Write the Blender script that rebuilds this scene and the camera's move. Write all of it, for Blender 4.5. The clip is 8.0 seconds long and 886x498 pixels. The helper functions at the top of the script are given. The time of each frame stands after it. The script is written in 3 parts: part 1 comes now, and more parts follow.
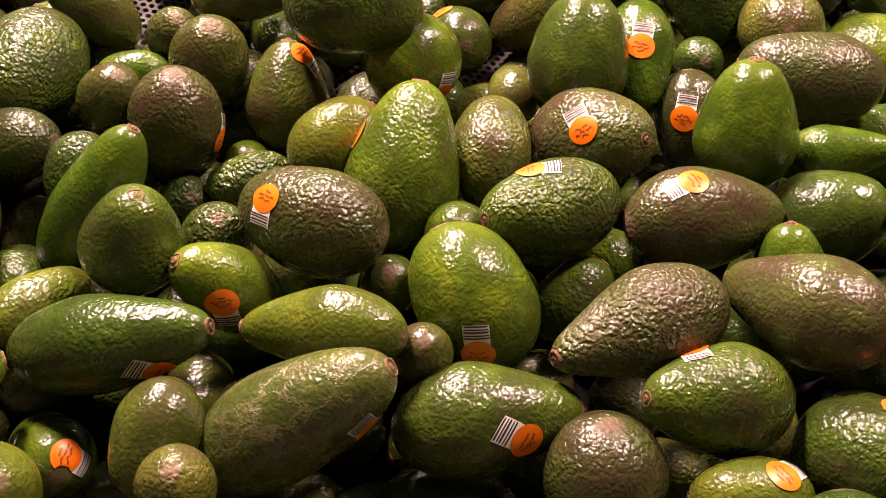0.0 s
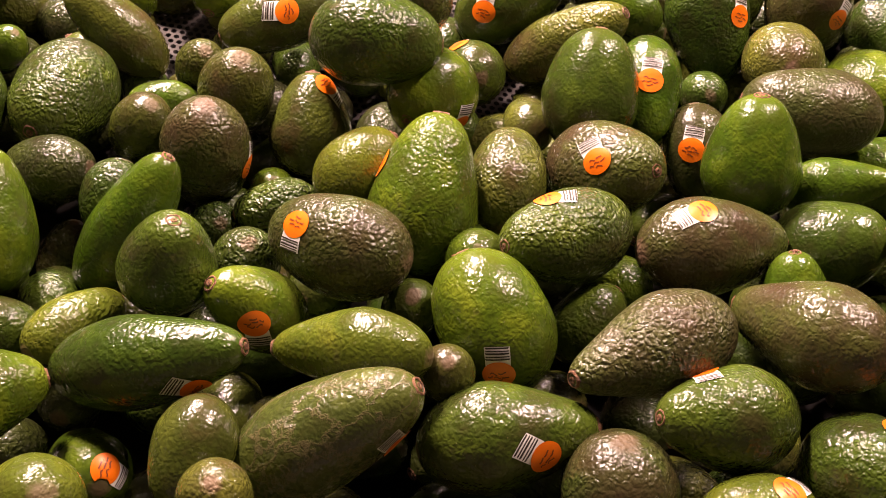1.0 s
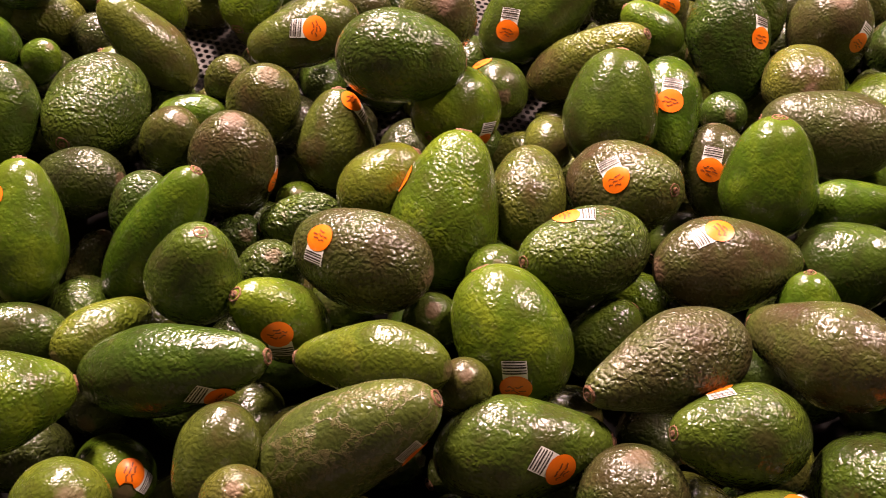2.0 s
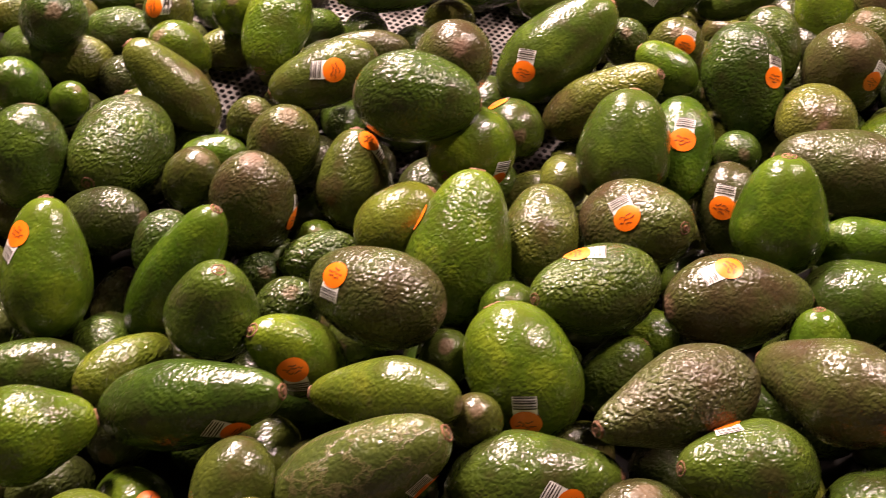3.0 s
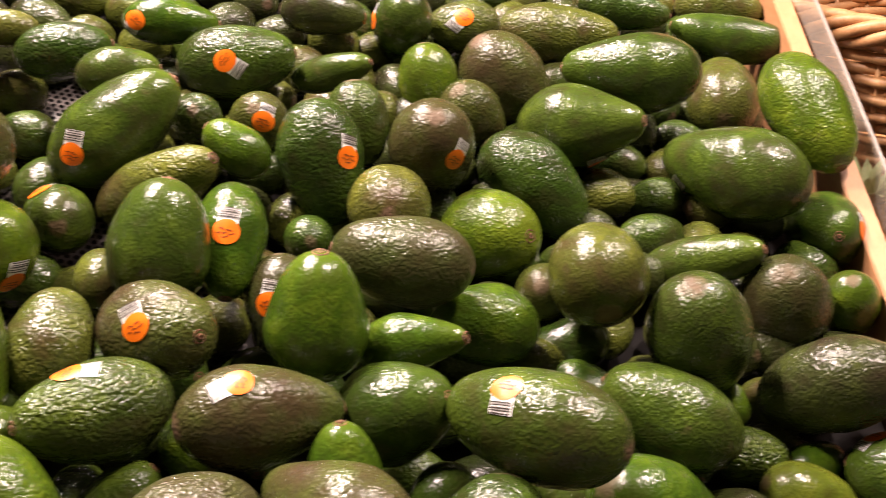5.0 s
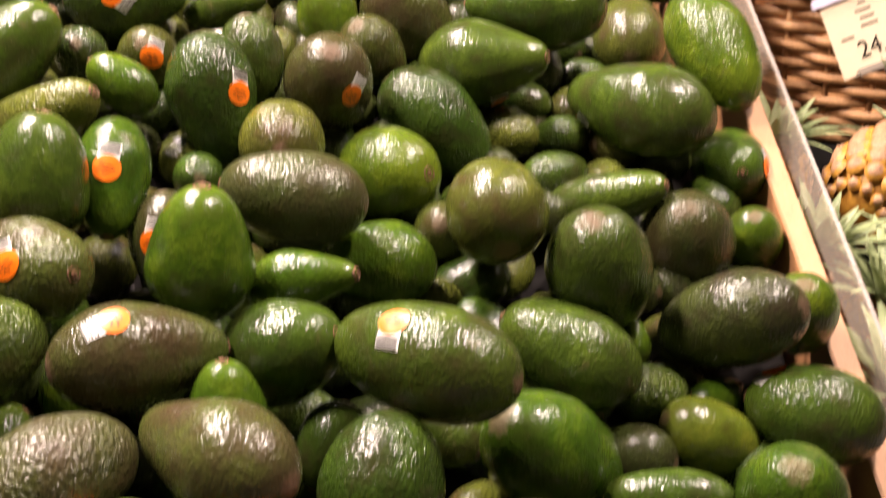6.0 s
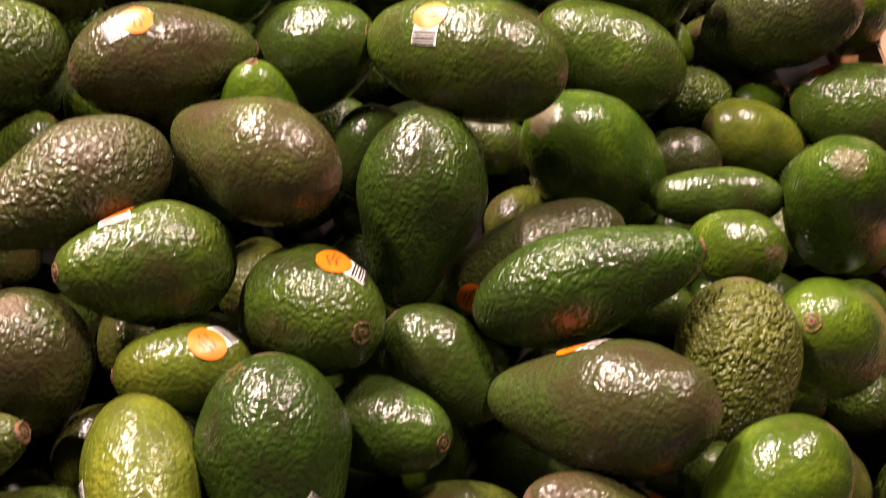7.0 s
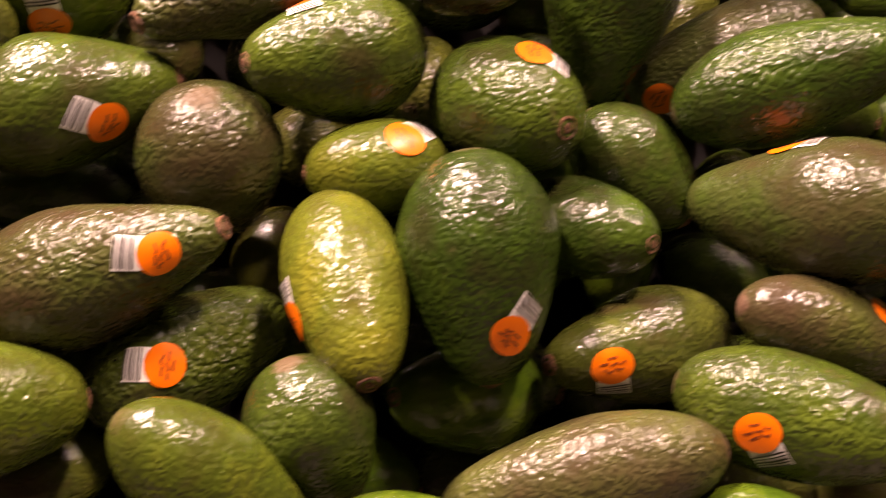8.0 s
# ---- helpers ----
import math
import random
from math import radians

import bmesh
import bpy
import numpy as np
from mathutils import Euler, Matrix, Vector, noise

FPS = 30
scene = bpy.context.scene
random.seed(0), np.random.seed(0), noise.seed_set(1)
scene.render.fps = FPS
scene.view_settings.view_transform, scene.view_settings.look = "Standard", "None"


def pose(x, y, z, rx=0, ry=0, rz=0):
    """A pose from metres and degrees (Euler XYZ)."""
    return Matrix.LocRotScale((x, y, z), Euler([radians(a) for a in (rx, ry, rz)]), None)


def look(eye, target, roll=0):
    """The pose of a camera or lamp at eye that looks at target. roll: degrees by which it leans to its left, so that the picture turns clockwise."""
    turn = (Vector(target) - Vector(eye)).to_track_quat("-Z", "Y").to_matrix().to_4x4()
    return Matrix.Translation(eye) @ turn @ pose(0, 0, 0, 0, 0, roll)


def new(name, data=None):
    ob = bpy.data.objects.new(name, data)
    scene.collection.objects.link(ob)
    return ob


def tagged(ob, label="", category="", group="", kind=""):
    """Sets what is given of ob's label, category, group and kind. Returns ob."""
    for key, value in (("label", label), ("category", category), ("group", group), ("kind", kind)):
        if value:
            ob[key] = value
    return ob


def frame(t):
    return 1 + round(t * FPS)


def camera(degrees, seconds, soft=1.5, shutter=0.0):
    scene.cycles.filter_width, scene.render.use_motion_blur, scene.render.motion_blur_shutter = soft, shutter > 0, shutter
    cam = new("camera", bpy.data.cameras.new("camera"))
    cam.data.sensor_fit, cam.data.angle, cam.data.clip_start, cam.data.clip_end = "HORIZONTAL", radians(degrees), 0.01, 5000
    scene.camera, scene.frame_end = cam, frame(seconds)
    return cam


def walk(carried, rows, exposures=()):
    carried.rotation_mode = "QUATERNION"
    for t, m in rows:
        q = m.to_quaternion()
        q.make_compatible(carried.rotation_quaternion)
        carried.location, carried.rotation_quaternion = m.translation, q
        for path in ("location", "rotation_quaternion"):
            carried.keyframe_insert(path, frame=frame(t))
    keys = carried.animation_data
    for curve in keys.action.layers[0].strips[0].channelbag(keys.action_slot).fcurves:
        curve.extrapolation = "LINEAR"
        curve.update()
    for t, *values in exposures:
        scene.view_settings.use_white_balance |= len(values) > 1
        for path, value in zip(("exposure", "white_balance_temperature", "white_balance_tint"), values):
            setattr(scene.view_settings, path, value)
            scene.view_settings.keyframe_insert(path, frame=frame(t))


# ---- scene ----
# ---- camera ----
cam = camera(40.0, 8.0, soft=0.8, shutter=0.4)
PATH = [
    (0.0, look((-0.1184, -0.8479, 1.2647), (-0.1955, 0.0356, 0.8027), -1.41)),
    (0.5, look((-0.1251, -0.8700, 1.2784), (-0.1981, 0.0181, 0.8245), -1.10)),
    (1.0, look((-0.1390, -0.8862, 1.2862), (-0.2080, 0.0063, 0.8404), -0.73)),
    (1.5, look((-0.1370, -0.8908, 1.2939), (-0.2053, 0.0021, 0.8489), -0.36)),
    (2.8, look((-0.1243, -0.9176, 1.3010), (-0.2480, -0.0158, 0.8868), -0.91)),
    (3.0, look((-0.1169, -0.9163, 1.3061), (-0.2342, -0.0119, 0.8959), -1.15)),
    (3.5, look((-0.0700, -0.8933, 1.3108), (-0.1426, 0.0187, 0.9071), -1.29)),
    (4.0, look((-0.0252, -0.8651, 1.3045), (-0.0464, 0.0551, 0.9138), -0.51)),
    (4.5, look((0.0143, -0.8258, 1.3089), (0.0260, 0.0999, 0.9308), 0.30)),
    (4.7, look((0.0470, -0.8113, 1.3137), (0.0772, 0.1136, 0.9346), 0.78)),
    (5.8, look((0.1322, -0.7900, 1.3169), (0.2439, 0.1256, 0.9305), 2.71)),
    (6.0, look((0.1247, -0.7848, 1.2886), (0.2386, 0.1203, 0.8790), 2.42)),
    (6.5, look((0.1231, -0.7764, 1.2571), (0.2176, 0.0749, 0.7410), 1.00)),
    (7.0, look((0.1114, -0.7713, 1.2400), (0.2053, 0.0331, 0.6534), 0.80)),
    (7.5, look((0.0930, -0.7573, 1.2148), (0.1671, -0.0057, 0.5594), -0.04)),
    (8.0, look((0.0217, -0.7500, 1.1947), (0.0725, -0.0241, 0.5088), -0.62)),
]
EXPOSURES = [(0.0, 0.18, 7400, 38), (1.5, 0.16, 7250, 35), (3.0, 0.14, 7050, 29), (4.5, 0.1, 6650, 23), (6.5, 0.14, 6650, 18), (7.0, 0.14, 6950, 25), (7.5, 0.2, 7450, 36), (8.0, 0.32, 7950, 43)]
walk(cam, PATH, EXPOSURES)

# ---- world and lamps ----
world = bpy.data.worlds.new("shop_air")
world.use_nodes = True
world.node_tree.nodes["Background"].inputs[0].default_value = (1.0, 0.86, 0.7, 1)
world.node_tree.nodes["Background"].inputs[1].default_value = 0.024
scene.world = world


def ceiling_lamp(x, y, z, w, h, power, tint=(1.0, 0.86, 0.73)):
    data = bpy.data.lights.new("ceiling_lamp", "AREA")
    data.shape, data.size, data.size_y, data.energy, data.color = "RECTANGLE", w, h, power, tint
    ob = new("ceiling_lamp", data)
    ob.matrix_world = pose(x, y, z)
    return ob


LAMP_Z = 3.1
ceiling_lamp(-1.0, 0.4, LAMP_Z, 0.2, 0.4, 136)
ceiling_lamp(1.0, 0.25, LAMP_Z, 0.2, 0.4, 93)
ceiling_lamp(-0.75, 1.5, LAMP_Z, 0.22, 0.4, 212)
ceiling_lamp(2.0, 1.2, LAMP_Z, 0.22, 0.4, 40)

# ---- material helpers ----


def material(name):
    m = bpy.data.materials.new(name)
    m.use_nodes = True
    return m, m.node_tree, m.node_tree.nodes["Principled BSDF"]


def node(tree, kind, **inputs):
    n = tree.nodes.new(kind)
    for key, value in inputs.items():
        n.inputs[key.replace("_", " ")].default_value = value
    return n


def ramp(tree, fac, stops):
    n = tree.nodes.new("ShaderNodeValToRGB")
    els = n.color_ramp.elements
    els[0].position, els[0].color = stops[0][0], (*stops[0][1], 1)
    els[1].position, els[1].color = stops[-1][0], (*stops[-1][1], 1)
    for p, c in stops[1:-1]:
        e = els.new(p)
        e.color = (*c, 1)
    tree.links.new(fac, n.inputs[0])
    return n.outputs[0]


def mixed(tree, fac, a, b, how="MIX"):
    n = tree.nodes.new("ShaderNodeMix")
    n.data_type, n.blend_type = "RGBA", how
    for sock, v in ((n.inputs[0], fac), (n.inputs[6], a), (n.inputs[7], b)):
        if isinstance(v, (int, float)):
            sock.default_value = v
        elif isinstance(v, tuple):
            sock.default_value = (*v, 1)
        else:
            tree.links.new(v, sock)
    return n.outputs[2]


def arith(tree, op, a, b=0.0, c=0.0):
    n = tree.nodes.new("ShaderNodeMath")
    n.operation = op
    for sock, v in zip(n.inputs, (a, b, c)):
        if isinstance(v, (int, float)):
            sock.default_value = v
        else:
            tree.links.new(v, sock)
    return n.outputs[0]


def spot(tree, value, lo, hi):
    n = tree.nodes.new("ShaderNodeMapRange")
    n.inputs[1].default_value, n.inputs[2].default_value = lo, hi
    tree.links.new(value, n.inputs[0])
    return n.outputs[0]


def skin(name, dull, main, bright, knobs=0.5, rough=0.3, mottle=0.5, veins=0.0, ripeness=0.3):
    """Avocado skin: two scales of colour, pebbled relief, corky blossom end."""
    m, t, b = material(name)
    link = t.links.new
    tc = t.nodes.new("ShaderNodeTexCoord")
    info = t.nodes.new("ShaderNodeObjectInfo")
    along = t.nodes.new("ShaderNodeAttribute")
    along.attribute_name = "along"
    shift = t.nodes.new("ShaderNodeVectorMath")
    shift.operation = "MULTIPLY_ADD"
    link(info.outputs["Random"], shift.inputs[0])
    shift.inputs[1].default_value = (7, 11, 5)
    link(tc.outputs["Object"], shift.inputs[2])
    big = node(t, "ShaderNodeTexNoise", Scale=28, Detail=4, Roughness=0.6)
    fine = node(t, "ShaderNodeTexNoise", Scale=170, Detail=4, Roughness=0.65)
    warp = node(t, "ShaderNodeTexNoise", Scale=120, Detail=2)
    for n in (big, fine, warp):
        link(shift.outputs[0], n.inputs["Vector"])
    bent = t.nodes.new("ShaderNodeVectorMath")
    bent.operation = "MULTIPLY_ADD"
    link(warp.outputs["Color"], bent.inputs[0])
    bent.inputs[1].default_value = (0.006, 0.006, 0.006)
    link(shift.outputs[0], bent.inputs[2])
    peb = node(t, "ShaderNodeTexVoronoi", Scale=300)
    peb.feature = "SMOOTH_F1"
    peb.inputs["Smoothness"].default_value = 0.6
    link(bent.outputs[0], peb.inputs["Vector"])
    dots = node(t, "ShaderNodeTexVoronoi", Scale=330)
    link(shift.outputs[0], dots.inputs["Vector"])
    col = ramp(t, big.outputs["Fac"], [(0.32, dull), (0.5, main), (0.7, bright)])
    col = mixed(t, arith(t, "MULTIPLY", spot(t, fine.outputs["Fac"], 0.45, 0.7), mottle), col, tuple(0.45 * v for v in main))
    ripe = arith(t, "MULTIPLY", spot(t, arith(t, "MULTIPLY_ADD", big.outputs["Fac"], 1.6, along.outputs["Fac"]), 0.9, -0.1), ripeness)
    col = mixed(t, ripe, col, tuple(0.75 * v for v in dull))
    neckish = spot(t, along.outputs["Fac"], 0.45, 1.0)
    col = mixed(t, arith(t, "MULTIPLY", neckish, 0.5), col, bright)
    speck = arith(t, "MULTIPLY", spot(t, dots.outputs["Distance"], 0.22, 0.12), spot(t, fine.outputs["Fac"], 0.5, 0.62))
    col = mixed(t, arith(t, "MULTIPLY", speck, 0.55), col, (0.16, 0.17, 0.06))
    rub = node(t, "ShaderNodeTexNoise", Scale=45, Detail=5, Roughness=0.7)
    link(bent.outputs[0], rub.inputs["Vector"])
    scuff = arith(t, "MULTIPLY", spot(t, rub.outputs["Fac"], 0.62, 0.72), 0.5)
    col = mixed(t, scuff, col, (0.085, 0.07, 0.03))
    edge = arith(t, "MULTIPLY_ADD", rub.outputs["Fac"], 0.16, along.outputs["Fac"])
    cork = spot(t, edge, -0.88, -0.915)
    col = mixed(t, arith(t, "MULTIPLY", cork, 0.58), col, mixed(t, fine.outputs["Fac"], (0.08, 0.04, 0.025), (0.22, 0.13, 0.08)))
    hue = t.nodes.new("ShaderNodeHueSaturation")
    link(col, hue.inputs["Color"])
    link(arith(t, "MULTIPLY_ADD", info.outputs["Random"], 0.36, 0.8), hue.inputs["Value"])
    link(arith(t, "MULTIPLY_ADD", info.outputs["Random"], -0.03, 0.515), hue.inputs["Hue"])
    link(hue.outputs[0], b.inputs["Base Color"])
    r = arith(t, "MULTIPLY_ADD", fine.outputs["Fac"], 0.2, rough - 0.1)
    link(arith(t, "MULTIPLY_ADD", cork, 0.35, r), b.inputs["Roughness"])
    b.inputs["Specular IOR Level"].default_value = 0.31
    link(arith(t, "MULTIPLY_ADD", cork, -0.14, 0.17), b.inputs["Coat Weight"])
    b.inputs["Coat Roughness"].default_value = rough * 0.42
    grit = node(t, "ShaderNodeTexVoronoi", Scale=560)
    grit.feature = "SMOOTH_F1"
    link(bent.outputs[0], grit.inputs["Vector"])
    height = arith(t, "MULTIPLY_ADD", grit.outputs["Distance"], -0.28, arith(t, "MULTIPLY", fine.outputs["Fac"], 0.35))
    if veins:
        net = node(t, "ShaderNodeTexVoronoi", Scale=52)
        net.feature = "DISTANCE_TO_EDGE"
        wide = t.nodes.new("ShaderNodeVectorMath")
        wide.operation = "MULTIPLY_ADD"
        link(rub.outputs["Color"], wide.inputs[0])
        wide.inputs[1].default_value = (0.03, 0.03, 0.03)
        stretch = t.nodes.new("ShaderNodeMapping")
        stretch.inputs["Scale"].default_value = (1, 1, 0.45)
        link(shift.outputs[0], stretch.inputs[0])
        link(stretch.outputs[0], wide.inputs[2])
        link(wide.outputs[0], net.inputs["Vector"])
        line = spot(t, net.outputs["Distance"], 0.065, 0.012)
        height = arith(t, "MULTIPLY_ADD", line, 1.3 * veins, height)
        hue.inputs["Saturation"].default_value = 0.95
        link(mixed(t, arith(t, "MULTIPLY", line, 0.55), hue.outputs[0], (0.15, 0.12, 0.06)), b.inputs["Base Color"])
    lumps = node(t, "ShaderNodeTexNoise", Scale=150, Detail=2, Roughness=0.5, Distortion=0.4)
    link(bent.outputs[0], lumps.inputs["Vector"])
    height = arith(t, "ADD", height, arith(t, "MULTIPLY", peb.outputs["Distance"], -1.1))
    height = arith(t, "MULTIPLY_ADD", lumps.outputs["Fac"], 0.9, height)
    bump = node(t, "ShaderNodeBump", Strength=knobs, Distance=0.0017)
    vary = arith(t, "FRACT", arith(t, "MULTIPLY", info.outputs["Random"], 13.7))
    patchy = arith(t, "MULTIPLY_ADD", spot(t, big.outputs["Fac"], 0.35, 0.65), 0.6, 0.5)
    link(arith(t, "MULTIPLY", patchy, arith(t, "MULTIPLY_ADD", vary, knobs * 0.7, knobs * 0.42)), bump.inputs["Strength"])
    link(height, bump.inputs["Height"])
    link(bump.outputs[0], b.inputs["Normal"])
    link(bump.outputs[0], b.inputs["Coat Normal"])
    return m


SKINS = {
    "green": skin("skin_green", (0.04, 0.056, 0.007), (0.046, 0.09, 0.006), (0.105, 0.155, 0.011), 0.55, 0.22),
    "deep": skin("skin_deep_green", (0.032, 0.034, 0.01), (0.03, 0.057, 0.007), (0.06, 0.1, 0.011), 0.7, 0.23),
    "olive": skin("skin_olive", (0.062, 0.046, 0.017), (0.06, 0.074, 0.012), (0.11, 0.125, 0.018), 0.75, 0.25),
    "lime": skin("skin_lime", (0.06, 0.064, 0.01), (0.078, 0.11, 0.011), (0.13, 0.148, 0.015), 0.6, 0.25),
    "brown": skin("skin_brown", (0.052, 0.037, 0.017), (0.052, 0.055, 0.016), (0.052, 0.08, 0.013), 0.8, 0.26, ripeness=0.45),
    "dark": skin("skin_dark", (0.026, 0.02, 0.011), (0.028, 0.037, 0.01), (0.045, 0.06, 0.012), 0.7, 0.25),
    "rough": skin("skin_rough_brown", (0.055, 0.042, 0.018), (0.052, 0.054, 0.017), (0.055, 0.074, 0.015), 1.4, 0.3),
    "knobbly": skin("skin_knobbly_green", (0.036, 0.04, 0.01), (0.034, 0.06, 0.008), (0.07, 0.105, 0.012), 1.4, 0.25),
    "craggy": skin("skin_craggy", (0.065, 0.07, 0.014), (0.08, 0.1, 0.014), (0.12, 0.14, 0.018), 2.2, 0.3),
    "veined": skin("skin_veined", (0.05, 0.05, 0.012), (0.05, 0.07, 0.012), (0.09, 0.11, 0.016), 0.6, 0.27, 0.5, 1.0),
}


def plain(name, a, b, scale, rough=0.5, bump=0.2, metal=0.0, stretch=(1, 1, 1), dist=0.002):
    m, t, bs = material(name)
    tc = t.nodes.new("ShaderNodeTexCoord")
    mp = t.nodes.new("ShaderNodeMapping")
    mp.inputs["Scale"].default_value = stretch
    t.links.new(tc.outputs["Object"], mp.inputs[0])
    n1 = node(t, "ShaderNodeTexNoise", Scale=scale, Detail=5, Roughness=0.6)
    n2 = node(t, "ShaderNodeTexNoise", Scale=scale * 7, Detail=3)
    for n in (n1, n2):
        t.links.new(mp.outputs[0], n.inputs["Vector"])
    f = arith(t, "MULTIPLY_ADD", n2.outputs["Fac"], 0.4, arith(t, "MULTIPLY", n1.outputs["Fac"], 0.6))
    t.links.new(ramp(t, f, [(0.35, a), (0.65, b)]), bs.inputs["Base Color"])
    bs.inputs["Roughness"].default_value = rough
    bs.inputs["Metallic"].default_value = metal
    bp = node(t, "ShaderNodeBump", Strength=bump, Distance=dist)
    t.links.new(f, bp.inputs["Height"])
    t.links.new(bp.outputs[0], bs.inputs["Normal"])
    return m


STEM = plain("stem_cork", (0.04, 0.016, 0.008), (0.32, 0.135, 0.06), 420, 0.7, 1.0)
STEM_DARK = plain("stem_groove", (0.02, 0.01, 0.006), (0.1, 0.045, 0.022), 500, 0.75, 1.0)
ORANGE = plain("label_orange", (0.82, 0.15, 0.004), (0.88, 0.18, 0.005), 60, 0.35, 0.05)
WHITE = plain("label_white", (0.72, 0.7, 0.68), (0.8, 0.78, 0.76), 60, 0.35, 0.05)
INK = plain("label_ink", (0.02, 0.015, 0.012), (0.04, 0.03, 0.02), 60, 0.4, 0.05)
RUST = plain("label_ink_brown", (0.16, 0.03, 0.008), (0.24, 0.05, 0.01), 60, 0.4, 0.05)
MATTE = plain("mat_plastic", (0.05, 0.04, 0.038), (0.085, 0.068, 0.064), 40, 0.55, 0.2)
# Near-black with little gloss: the gaps' deep shade put into the supports' colour.
SHADE = plain("tray_deep_shade", (0.008, 0.007, 0.007), (0.014, 0.012, 0.012), 20, 0.9, 0.2)
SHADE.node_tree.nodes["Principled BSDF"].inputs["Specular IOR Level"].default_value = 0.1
WOOD = plain("board_wood", (0.38, 0.175, 0.078), (0.46, 0.23, 0.11), 14, 0.5, 0.15, stretch=(6, 0.6, 6))
WICKER = plain("wicker_cane", (0.3, 0.14, 0.055), (0.5, 0.27, 0.12), 30, 0.5, 0.35)
RIND = plain("pineapple_rind", (0.26, 0.1, 0.012), (0.48, 0.25, 0.03), 60, 0.5, 0.5)
RINDTIP = plain("pineapple_eye", (0.2, 0.085, 0.04), (0.4, 0.24, 0.13), 120, 0.6, 0.6)
LEAF = plain("pineapple_leaf", (0.12, 0.17, 0.06), (0.34, 0.38, 0.2), 30, 0.45, 0.2)
CARD = plain("price_card", (0.6, 0.5, 0.37), (0.64, 0.54, 0.4), 20, 0.5, 0.05)
FLOOR = plain("floor_tile", (0.32, 0.28, 0.24), (0.4, 0.36, 0.31), 4, 0.3, 0.05)
WALL = plain("wall_paint", (0.2, 0.17, 0.14), (0.24, 0.2, 0.17), 2, 0.7, 0.1)
CEIL = plain("ceiling_paint", (0.1, 0.09, 0.08), (0.13, 0.12, 0.1), 2, 0.8, 0.1)
PRINT = plain("card_print", (0.12, 0.09, 0.07), (0.18, 0.14, 0.1), 60, 0.6, 0.05)
LILAC = plain("holder_plastic", (0.5, 0.46, 0.62), (0.62, 0.58, 0.72), 20, 0.25, 0.05)


def clear(name, tint, rough=0.05, solid=0.12):
    m, t, b = material(name)
    b.inputs["Base Color"].default_value = (*tint, 1)
    b.inputs["Roughness"].default_value = rough
    glass = t.nodes.new("ShaderNodeBsdfTransparent")
    mix = t.nodes.new("ShaderNodeMixShader")
    n = node(t, "ShaderNodeTexNoise", Scale=18, Detail=6, Roughness=0.7)
    t.links.new(arith(t, "MULTIPLY_ADD", n.outputs["Fac"], solid, solid * 0.5), mix.inputs[0])
    t.links.new(glass.outputs[0], mix.inputs[1])
    t.links.new(b.outputs[0], mix.inputs[2])
    t.links.new(mix.outputs[0], t.nodes["Material Output"].inputs[0])
    return m


ACRYLIC = clear("clear_acrylic", (0.6, 0.54, 0.47), 0.12, 0.18)
ACRYLIC_EDGE = clear("clear_acrylic_edge", (0.28, 0.25, 0.23), 0.3, 0.6)

# ---- building helpers ----


def part(name, bm, mat, parent=None, label=""):
    me = bpy.data.meshes.new(name)
    bm.to_mesh(me)
    bm.free()
    me.materials.append(mat)
    ob = new(name, me)
    if parent is not None:
        ob.parent = parent
    if label:
        ob["label"] = label
    return ob


def smooth(bm):
    for f in bm.faces:
        f.smooth = True
    return bm


def box(x0, y0, z0, x1, y1, z1, bevel=0.0):
    bm = bmesh.new()
    bmesh.ops.create_cube(bm, size=1)
    for v in bm.verts:
        v.co = Vector(((x0 + x1) / 2 + v.co.x * (x1 - x0), (y0 + y1) / 2 + v.co.y * (y1 - y0), (z0 + z1) / 2 + v.co.z * (z1 - z0)))
    if bevel:
        bmesh.ops.bevel(bm, geom=bm.edges[:], offset=bevel, segments=2, affect="EDGES")
    return bm


def tube(bm, pts, radii, sides=8):
    rings = []
    for i, p in enumerate(pts):
        d = (Vector(pts[min(i + 1, len(pts) - 1)]) - Vector(pts[max(i - 1, 0)])).normalized()
        a = d.orthogonal().normalized()
        b = d.cross(a)
        rings.append([bm.verts.new(Vector(p) + (a * math.cos(k * math.tau / sides) + b * math.sin(k * math.tau / sides)) * radii[i]) for k in range(sides)])
    for r0, r1 in zip(rings, rings[1:]):
        best = min(range(sides), key=lambda s: sum((r0[k].co - r1[(k + s) % sides].co).length for k in range(0, sides, 2)))
        for k in range(sides):
            bm.faces.new((r0[k], r0[(k + 1) % sides], r1[(k + 1 + best) % sides], r1[(k + best) % sides]))
    bm.faces.new(rings[0][::-1])
    bm.faces.new(rings[-1])
    bmesh.ops.recalc_face_normals(bm, faces=bm.faces[:])
    return smooth(bm)


# ---- the setting ----
NORMAL = Vector((0.162, -0.305, 0.9385))
CENTRE = Vector((0.0, 0.0, 0.85))
BED = -0.105


def bed_z(x, y, off=BED):
    """Height of the sloping mat under the fruit."""
    off = off - 0.07 * max(0.0, 0.4 - y)
    return CENTRE.z + (off - NORMAL.x * x - NORMAL.y * y) / NORMAL.z


